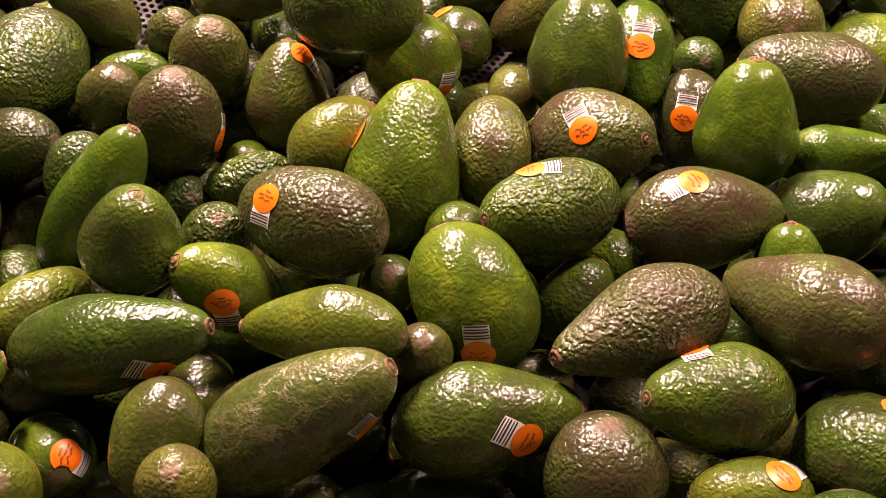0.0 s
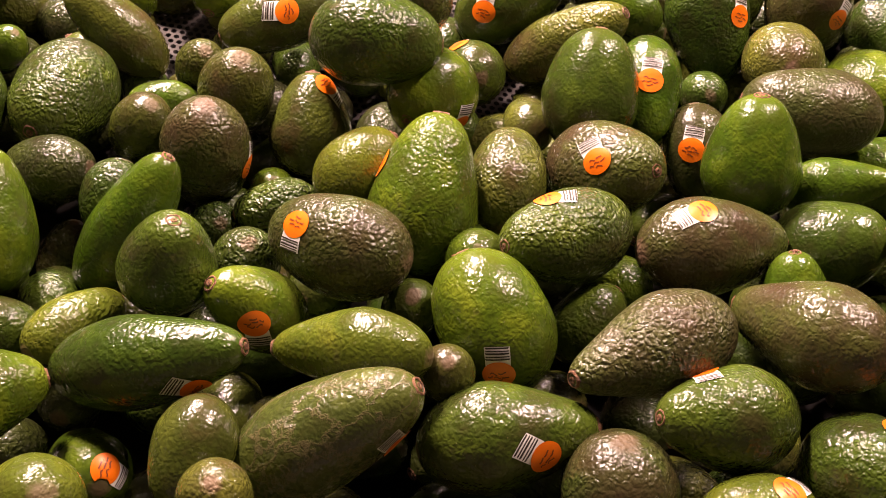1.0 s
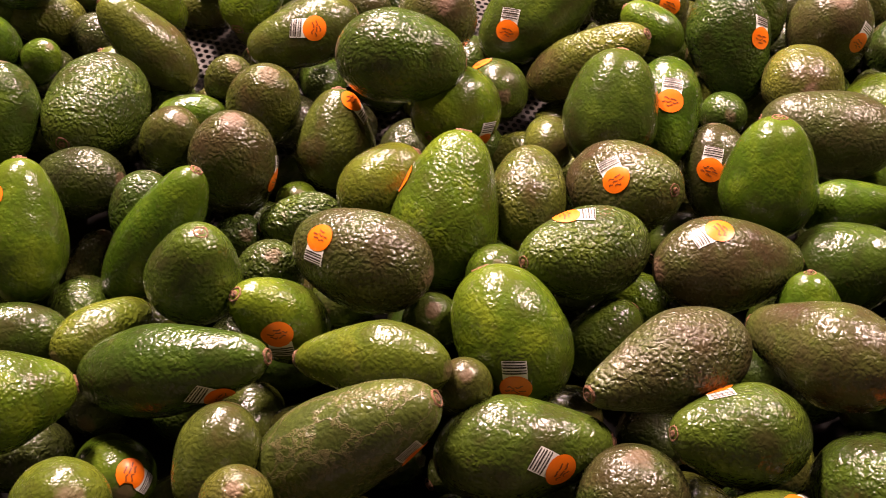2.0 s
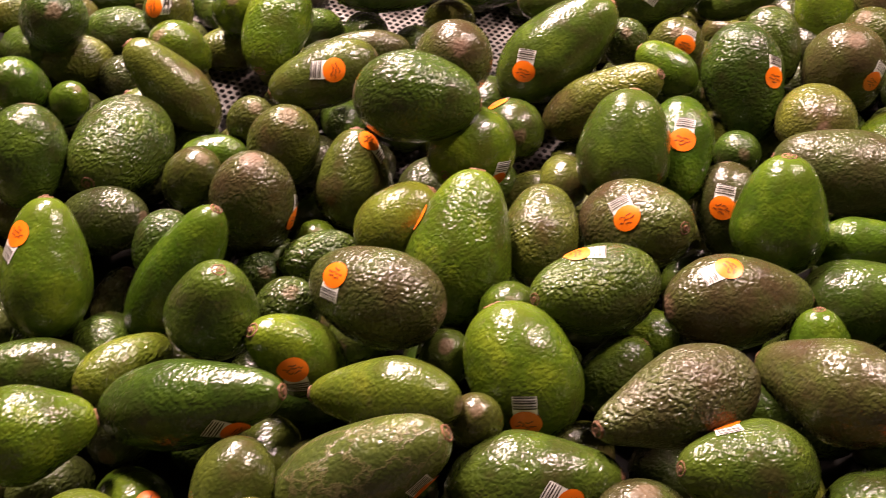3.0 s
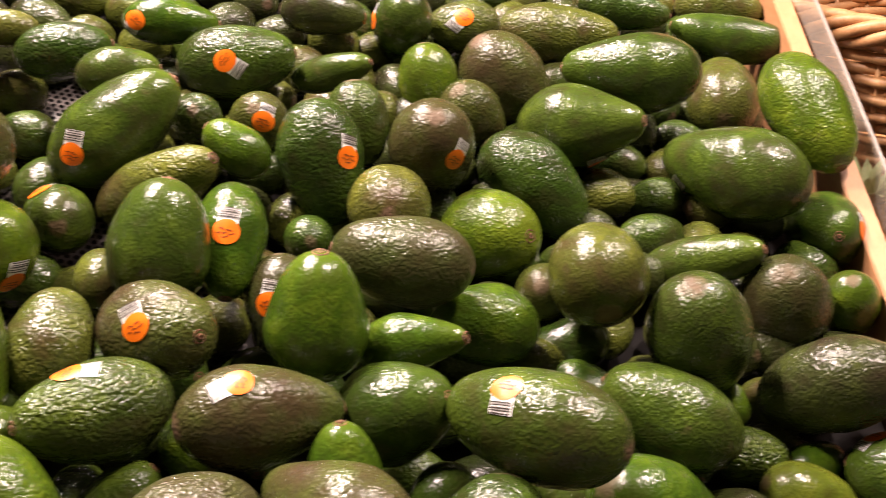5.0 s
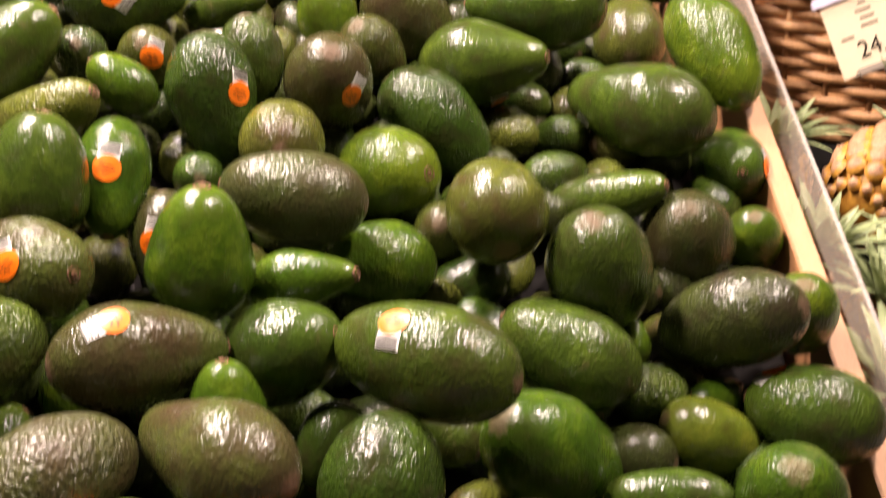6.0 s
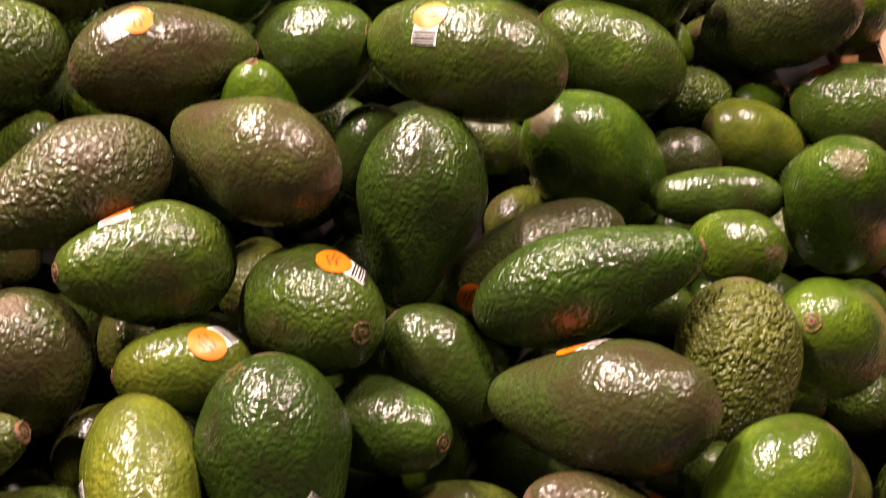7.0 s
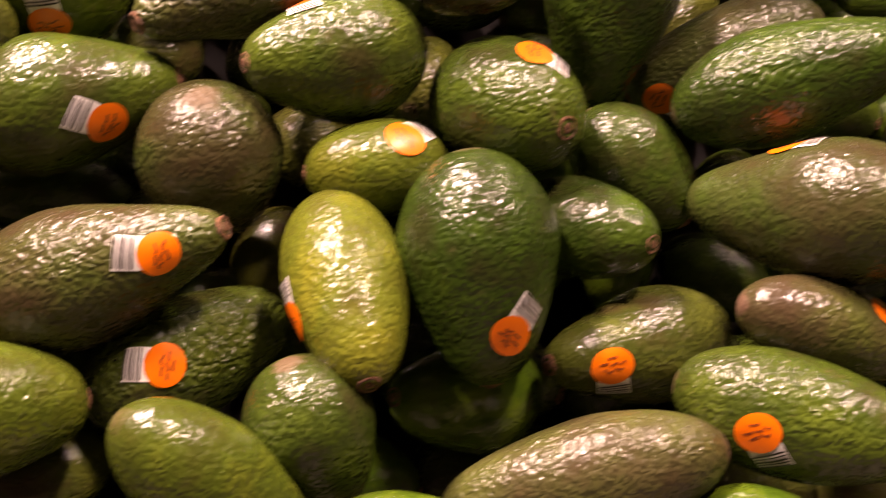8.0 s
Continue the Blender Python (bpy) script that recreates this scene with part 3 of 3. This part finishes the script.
avocado(-0.367, -0.023, 0.834, 117, -57, 0.082, 0.058, 0.15, "knobbly")
avocado(-0.341, -0.100, 0.841, -140, 44, 0.096, 0.062, 0.30, "green", [(0.26, 70, -144)])
avocado(-0.282, -0.060, 0.875, 157, 4, 0.120, 0.080, 0.15, "brown", [(0.37, 132, -84)])
avocado(-0.222, 0.017, 0.884, 70, 63, 0.137, 0.091, 0.32, "green", [(0.28, 120, -99)])
avocado(-0.282, 0.048, 0.893, 28, 37, 0.084, 0.063, 0.20, "lime")
avocado(-0.334, 0.124, 0.901, 86, 68, 0.097, 0.075, 0.35, "olive", [(0.78, -126, 141)])
avocado(-0.227, 0.142, 0.927, -117, -17, 0.086, 0.081, 0.15, "green", [(0.31, 60, 111)])
avocado(-0.273, 0.128, 0.981, 6, -7, 0.116, 0.084, 0.20, "deep")
avocado(-0.249, 0.203, 0.994, 102, -33, 0.105, 0.074, 0.15, "brown")
avocado(-0.381, 0.231, 0.970, -159, -16, 0.114, 0.064, 0.20, "olive", [(-0.16, 112, 24)])
avocado(-0.437, 0.593, 0.809, -145, 25, 0.077, 0.051, 0.20, "green")
avocado(-0.441, 0.287, 1.004, -104, -40, 0.109, 0.069, 0.20, "green")
avocado(-0.492, 0.328, 1.011, 98, -31, 0.076, 0.054, 0.15, "green")
avocado(-0.558, 0.298, 1.015, 110, -26, 0.073, 0.052, 0.15, "olive", [(-0.85, 90, -166)])
avocado(-0.663, 0.252, 1.017, 116, -25, 0.097, 0.068, 0.15, "deep")
avocado(-0.961, 0.776, 0.851, -1, 7, 0.102, 0.050, 0.15, "deep")
avocado(-0.661, 0.152, 0.977, 76, -34, 0.076, 0.054, 0.20, "green")
avocado(-0.621, 0.164, 0.956, 149, -49, 0.055, 0.039, 0.20, "green")
avocado(-0.535, 0.258, 0.985, 71, -37, 0.082, 0.057, 0.20, "green")
avocado(-0.158, 0.381, 1.015, 7, 4, 0.083, 0.051, 0.20, "deep")
avocado(-0.343, 0.378, 1.026, 9, -3, 0.122, 0.054, 0.20, "deep")
avocado(-0.154, 0.331, 0.973, 14, 39, 0.149, 0.087, 0.25, "deep", [(-0.54, -117, -41)])
avocado(-0.107, 0.266, 0.937, -23, 31, 0.143, 0.063, 0.20, "olive")
avocado(-0.084, 0.382, 0.967, 91, -32, 0.073, 0.051, 0.15, "knobbly")
avocado(-0.026, 0.424, 0.952, 87, -36, 0.087, 0.061, 0.15, "olive", [(-0.88, -36, -126)])
avocado(-0.041, 0.332, 0.954, 166, 34, 0.073, 0.050, 0.20, "green")
avocado(-0.198, 0.263, 0.907, 105, -11, 0.093, 0.065, 0.15, "deep", [(-0.18, 153, 30)])
avocado(-0.141, 0.168, 0.889, 100, 10, 0.066, 0.047, 0.15, "olive")
avocado(-0.086, 0.145, 0.930, 64, 69, 0.112, 0.086, 0.20, "deep")
avocado(-0.033, 0.186, 0.917, -92, -43, 0.110, 0.064, 0.25, "green", [(0.1, 178, -174)])
avocado(0.041, 0.346, 0.936, -57, -69, 0.128, 0.086, 0.25, "deep", [(-0, 171, -161)])
avocado(0.075, 0.418, 0.955, -62, -72, 0.091, 0.065, 0.15, "knobbly")
avocado(0.045, 0.503, 0.987, -27, 19, 0.105, 0.041, 0.20, "deep")
avocado(0.030, 0.273, 0.883, 97, -21, 0.066, 0.047, 0.15, "deep")
avocado(0.013, 0.160, 0.867, -81, -68, 0.092, 0.065, 0.20, "brown", [(-0.07, -156, -168)])
avocado(0.047, 0.073, 0.898, 59, 86, 0.109, 0.084, 0.30, "green")
avocado(-0.075, 0.057, 0.893, -46, 14, 0.113, 0.082, 0.20, "brown", [(0.4, -118, -129)])
avocado(-0.157, 0.054, 0.883, 86, 35, 0.098, 0.069, 0.20, "olive")
avocado(-0.109, -0.024, 0.869, -142, 6, 0.121, 0.076, 0.26, "knobbly", [(0.29, -168, -144)])
avocado(0.008, -0.007, 0.855, 21, -5, 0.130, 0.080, 0.36, "brown", [(-0.34, -162, 174)])
avocado(0.069, -0.033, 0.830, 113, 81, 0.065, 0.058, 0.35, "green")
avocado(0.109, 0.032, 0.836, -25, 27, 0.101, 0.083, 0.25, "deep")
avocado(0.211, -0.030, 0.860, 143, -3, 0.150, 0.085, 0.20, "deep", [(0.19, 152, -96)])
avocado(-0.163, -0.100, 0.834, 135, 52, 0.115, 0.087, 0.10, "green", [(-0.63, 124, 24)])
avocado(-0.047, -0.125, 0.829, -145, -2, 0.144, 0.078, 0.52, "rough")
avocado(0.067, -0.109, 0.838, 138, -2, 0.130, 0.079, 0.42, "brown")
avocado(-0.091, -0.049, 0.806, 27, 40, 0.074, 0.054, 0.15, "deep")
avocado(0.002, -0.166, 0.798, -155, 14, 0.112, 0.078, 0.40, "deep", [(0.25, -138, -63)])
avocado(-0.073, -0.203, 0.757, 159, -83, 0.095, 0.083, 0.15, "brown")
avocado(-0.150, -0.178, 0.786, 7, 6, 0.130, 0.080, 0.42, "deep", [(0.36, -92, -138)])
avocado(-0.275, -0.210, 0.805, 0, 33, 0.159, 0.076, 0.25, "veined", [(0.57, -22, -75)])
avocado(-0.262, -0.155, 0.840, 164, -8, 0.124, 0.060, 0.42, "lime")
avocado(-0.405, -0.169, 0.835, -5, 13, 0.152, 0.068, 0.35, "deep", [(0.5, -44, -126)])
avocado(-0.362, -0.225, 0.799, -115, -45, 0.080, 0.059, 0.20, "olive")
avocado(-0.452, -0.191, 0.755, 124, -16, 0.086, 0.060, 0.15, "green", [(-0.93, -149, 102)])
avocado(-0.335, -0.274, 0.797, 109, -56, 0.070, 0.050, 0.15, "olive")
avocado(-0.450, -0.288, 0.798, 132, -41, 0.093, 0.066, 0.20, "lime")
avocado(-0.480, -0.108, 0.826, 58, 2, 0.092, 0.050, 0.20, "lime")
avocado(-0.553, -0.117, 0.825, -156, 9, 0.098, 0.052, 0.15, "deep")
avocado(-0.511, -0.213, 0.831, 30, 2, 0.096, 0.073, 0.40, "green")
avocado(-0.229, -0.055, 0.816, 101, -47, 0.069, 0.048, 0.15, "deep")
avocado(-0.195, -0.150, 0.819, 100, -45, 0.059, 0.042, 0.15, "olive")
avocado(-0.179, -0.026, 0.846, 96, -40, 0.072, 0.051, 0.15, "green")
avocado(0.117, 0.187, 0.899, 172, 6, 0.128, 0.082, 0.20, "rough")
avocado(0.106, 0.290, 0.914, 90, -7, 0.122, 0.079, 0.25, "olive")
avocado(0.151, 0.404, 0.932, 91, -51, 0.127, 0.090, 0.15, "brown", [(-0.52, -32, -122)])
avocado(0.201, 0.497, 0.939, 52, -48, 0.101, 0.071, 0.15, "olive")
avocado(0.264, 0.429, 0.884, -23, -40, 0.142, 0.093, 0.20, "deep")
avocado(0.248, 0.586, 0.954, 22, -52, 0.140, 0.099, 0.20, "brown")
avocado(0.322, 0.496, 0.931, -34, 14, 0.155, 0.100, 0.50, "deep", [(0.19, -4, -63)])
avocado(0.391, 0.576, 0.974, 170, -1, 0.163, 0.096, 0.40, "deep")
avocado(0.321, 0.706, 0.988, -7, 0, 0.155, 0.080, 0.30, "olive")
avocado(0.565, 0.781, 0.971, 163, 6, 0.163, 0.063, 0.20, "deep")
avocado(0.421, 0.794, 1.005, -12, -7, 0.125, 0.055, 0.20, "deep")
avocado(0.565, 0.850, 0.997, -15, -3, 0.121, 0.068, 0.20, "olive")
avocado(0.529, 0.668, 0.921, 80, 15, 0.131, 0.092, 0.20, "olive")
avocado(0.592, 0.534, 0.940, -70, -34, 0.166, 0.094, 0.20, "green")
avocado(0.491, 0.460, 0.892, 135, -1, 0.179, 0.106, 0.36, "deep", [(0.65, 38, 111)])
avocado(0.598, 0.443, 0.829, -99, 14, 0.124, 0.087, 0.20, "deep", [(0.65, 101, 124)])
avocado(0.591, 0.335, 0.787, 63, -58, 0.089, 0.062, 0.15, "green")
avocado(0.514, 0.313, 0.794, 63, -53, 0.136, 0.096, 0.15, "brown")
avocado(0.393, 0.197, 0.820, 56, -63, 0.139, 0.098, 0.10, "deep")
avocado(0.298, 0.221, 0.871, 97, 25, 0.099, 0.094, 0.10, "olive")
avocado(0.430, 0.339, 0.834, -37, 24, 0.141, 0.057, 0.20, "deep")
avocado(0.210, 0.340, 0.861, -49, 19, 0.112, 0.097, 0.20, "green")
avocado(0.193, 0.203, 0.828, 176, 2, 0.103, 0.077, 0.15, "green")
avocado(0.122, 0.089, 0.867, -22, 18, 0.100, 0.051, 0.45, "green")
avocado(0.261, 0.286, 0.820, 74, -37, 0.086, 0.061, 0.15, "olive")
avocado(0.278, 0.244, 0.784, -178, -19, 0.088, 0.060, 0.20, "deep")
avocado(0.355, 0.130, 0.774, 156, 19, 0.134, 0.086, 0.20, "deep")
avocado(0.290, 0.187, 0.761, 148, 35, 0.081, 0.063, 0.20, "deep")
avocado(0.511, 0.164, 0.785, 140, -31, 0.149, 0.088, 0.15, "dark")
avocado(0.596, 0.203, 0.770, 61, -63, 0.096, 0.068, 0.15, "green")
avocado(0.574, 0.097, 0.726, 151, 3, 0.124, 0.088, 0.20, "deep", [(0.69, -171, -36)])
avocado(0.479, 0.185, 0.690, 12, -37, 0.101, 0.071, 0.15, "brown")
avocado(0.483, 0.101, 0.701, -2, -24, 0.101, 0.068, 0.15, "lime")
avocado(0.321, 0.012, 0.742, 23, -47, 0.152, 0.096, 0.10, "green")
avocado(0.416, 0.128, 0.665, 85, -25, 0.069, 0.048, 0.15, "deep", [(-0.88, 124, -107)])
avocado(0.173, -0.098, 0.783, -114, -53, 0.137, 0.089, 0.45, "deep")
avocado(0.144, -0.011, 0.777, -129, -52, 0.071, 0.054, 0.15, "deep")
avocado(0.100, -0.181, 0.767, -55, 18, 0.104, 0.082, 0.15, "deep", [(0.41, 162, -45)])
avocado(0.275, -0.170, 0.769, -1, 18, 0.153, 0.072, 0.35, "deep")
avocado(0.255, -0.097, 0.734, -176, -21, 0.135, 0.071, 0.20, "rough", [(0.74, 106, -138)])
avocado(0.403, -0.034, 0.736, 163, -7, 0.102, 0.046, 0.15, "deep")
avocado(0.394, -0.109, 0.743, 114, -25, 0.082, 0.057, 0.15, "green")
avocado(0.494, -0.052, 0.734, 60, -59, 0.151, 0.086, 0.15, "green")
avocado(0.370, -0.202, 0.720, -104, -50, 0.113, 0.083, 0.15, "craggy")
avocado(0.450, -0.160, 0.701, -134, 44, 0.117, 0.083, 0.15, "green")
avocado(0.268, -0.249, 0.735, 142, -22, 0.155, 0.084, 0.40, "brown", [(0.18, -158, -171)])
avocado(0.358, -0.310, 0.708, -149, -42, 0.116, 0.077, 0.25, "green", [(0.67, 106, -132)])
avocado(0.180, -0.179, 0.714, -40, -31, 0.093, 0.066, 0.20, "deep")
avocado(0.140, -0.234, 0.717, -46, 19, 0.099, 0.060, 0.20, "deep")
avocado(0.075, -0.275, 0.731, -87, -45, 0.130, 0.090, 0.35, "deep", [(0.58, 162, -141)])
avocado(0.002, -0.288, 0.734, -81, -8, 0.127, 0.067, 0.25, "lime", [(0.26, -90, -162)])
avocado(0.022, -0.215, 0.755, -175, 3, 0.082, 0.056, 0.15, "lime", [(-0.37, 166, 138)])
avocado(-0.134, -0.268, 0.738, -2, 21, 0.162, 0.080, 0.50, "brown", [(0.62, -122, -156)])
avocado(-0.090, -0.283, 0.682, 24, 9, 0.125, 0.073, 0.30, "knobbly", [(-0.21, -140, -150)])
avocado(-0.019, -0.353, 0.693, -60, -63, 0.087, 0.069, 0.30, "deep")
avocado(0.065, -0.297, 0.650, -157, 25, 0.101, 0.069, 0.30, "green")
avocado(0.167, -0.285, 0.668, -157, 14, 0.128, 0.069, 0.42, "olive", [(0.56, 120, -96)])
avocado(0.239, -0.352, 0.680, -26, 2, 0.135, 0.069, 0.20, "deep", [(-0.25, -116, 54)])
avocado(0.121, -0.373, 0.667, -178, -12, 0.155, 0.062, 0.25, "rough")
avocado(0.269, -0.308, 0.697, -9, -20, 0.116, 0.053, 0.25, "brown", [(0.36, 171, -124)])
avocado(-0.181, -0.333, 0.707, 13, -12, 0.093, 0.072, 0.30, "lime")
avocado(-0.064, -0.392, 0.703, -13, -52, 0.131, 0.062, 0.20, "lime")
avocado(0.027, -0.403, 0.680, -7, -4, 0.073, 0.033, 0.20, "green")
avocado(-0.174, -0.174, 0.712, -173, 15, 0.102, 0.052, 0.20, "deep")
avocado(0.208, -0.399, 0.656, -16, 9, 0.063, 0.038, 0.20, "green")
avocado(0.348, -0.258, 0.671, 81, -59, 0.071, 0.050, 0.20, "deep")
avocado(-0.089, -0.226, 0.663, -154, -13, 0.059, 0.045, 0.20, "deep")
avocado(-0.056, 0.501, 0.998, 5, 6, 0.128, 0.083, 0.25, "deep", [(-0.16, -108, 39)])
avocado(-0.130, 0.541, 1.032, 5, -4, 0.105, 0.053, 0.30, "green", [(-0.71, -101, 128)])
avocado(0.048, 0.705, 0.965, -1, -0, 0.090, 0.050, 0.15, "deep")
avocado(0.125, 0.654, 1.007, 102, -57, 0.102, 0.072, 0.20, "deep", [(-0.16, 94, 134)])
avocado(0.032, 0.634, 1.026, -2, -5, 0.102, 0.057, 0.20, "dark")
avocado(0.155, 0.561, 0.959, -57, -72, 0.098, 0.069, 0.20, "green")
avocado(-0.226, 0.450, 1.020, 10, 6, 0.100, 0.059, 0.20, "deep")
avocado(-0.352, 0.304, 0.977, -165, 1, 0.093, 0.041, 0.15, "brown")
avocado(-0.350, 0.427, 1.022, -167, 7, 0.124, 0.055, 0.20, "deep", [(-0.38, 94, 50)])
avocado(-0.291, 0.467, 1.038, -167, 3, 0.077, 0.039, 0.15, "olive")
avocado(0.382, 0.516, 0.828, 122, -12, 0.081, 0.073, 0.15, "dark", [(-0.88, -12, 156)])
avocado(0.425, 0.567, 0.840, 99, -44, 0.053, 0.037, 0.15, "green")
avocado(0.397, 0.617, 0.853, 77, -31, 0.108, 0.076, 0.15, "deep")
avocado(0.202, 0.678, 1.002, 178, -2, 0.089, 0.067, 0.20, "olive", [(0.03, 124, -41)])
avocado(0.432, 0.188, 0.750, 95, 59, 0.045, 0.029, 0.30, "green")
avocado(0.270, 0.099, 0.695, 29, -74, 0.069, 0.049, 0.15, "deep")

# ---- the lower layer of the heap, seen dark in the gaps ----
TOP_LAYER = [o.matrix_basis.translation.copy() for o in scene.collection.objects if o.name.split(".")[0] == "avocado"]
BARE = ((-0.50, 0.29), (-0.355, 0.475), (-0.228, 0.49))
LOWER_TONES = ("deep", "dark", "olive", "deep", "green", "knobbly")
LOWER = []
for k, tone in enumerate(LOWER_TONES * 2):
    form = Shape(0.075 + 0.002 * (k % 4), 0.055, (0.15, 0.3, 0.2)[k % 3], 700 + k)
    body = bpy.data.meshes.new("avocado")
    bm = body_mesh(form, 26, 30)
    bm.to_mesh(body)
    bm.free()
    body.materials.append(SKINS[tone])
    cap = bpy.data.meshes.new("stem")
    bm = stem_mesh(form, random.Random(700 + k))
    bm.to_mesh(cap)
    bm.free()
    cap.materials.append(STEM)
    cap.materials.append(STEM_DARK)
    LOWER.append((body, cap, tone))


def lower_avocado(m, k):
    body, cap, tone = LOWER[k]
    fruit = new("avocado", body)
    new("stem", cap).parent = fruit
    fruit.matrix_basis = m
    return tagged(fruit, WORDS[tone] + ", half buried in fruit", "avocado", "avocados heaped on the stand")


rnd = random.Random(11)
heap = bmesh.new()
grain = heap.verts.layers.float.new("along")
for row in range(26):
    for col in range(29):
        x = -0.98 + col * 0.058 + 0.029 * (row % 2) + rnd.uniform(-0.008, 0.008)
        y = -0.58 + row * 0.066 + rnd.uniform(-0.008, 0.008)
        size = rnd.uniform(0.05, 0.06)
        turn, rise, kind = rnd.uniform(0, 360), rnd.uniform(-15, 15), rnd.randrange(len(LOWER))
        if x > 0.575 or min((Vector((x, y)) - Vector(q)).length for q in BARE) < 0.05:
            continue
        z = bed_z(x, y) + size * 0.5
        near = [c for c in TOP_LAYER if (c.xy - Vector((x, y))).length < 0.1]
        if near and min((c - Vector((x, y, z))).length for c in near) < 0.036:
            continue
        m = pose(x, y, z, 0, 90 - rise, turn)
        if -0.42 < x and -0.33 < y < 0.2:
            lower_avocado(m, kind)
            continue
        one = body_mesh(Shape(size * 1.35, size, 0.2, 500 + row * 30 + col), 16, 18)
        keep = one.verts.layers.float["along"]
        copy = {v: heap.verts.new(m @ v.co) for v in one.verts}
        for v, w in copy.items():
            w[grain] = v[keep]
        for f in one.faces:
            g = heap.faces.new([copy[v] for v in f.verts])
            g.smooth, g.material_index = True, kind % 3
        one.free()
under = part("lower_avocados", heap, SKINS["deep"])
under.data.materials.append(SKINS["dark"])
under.data.materials.append(SKINS["olive"])
tagged(under, "dim lower layer of green avocados filling the heap", "avocados", kind="stuff")
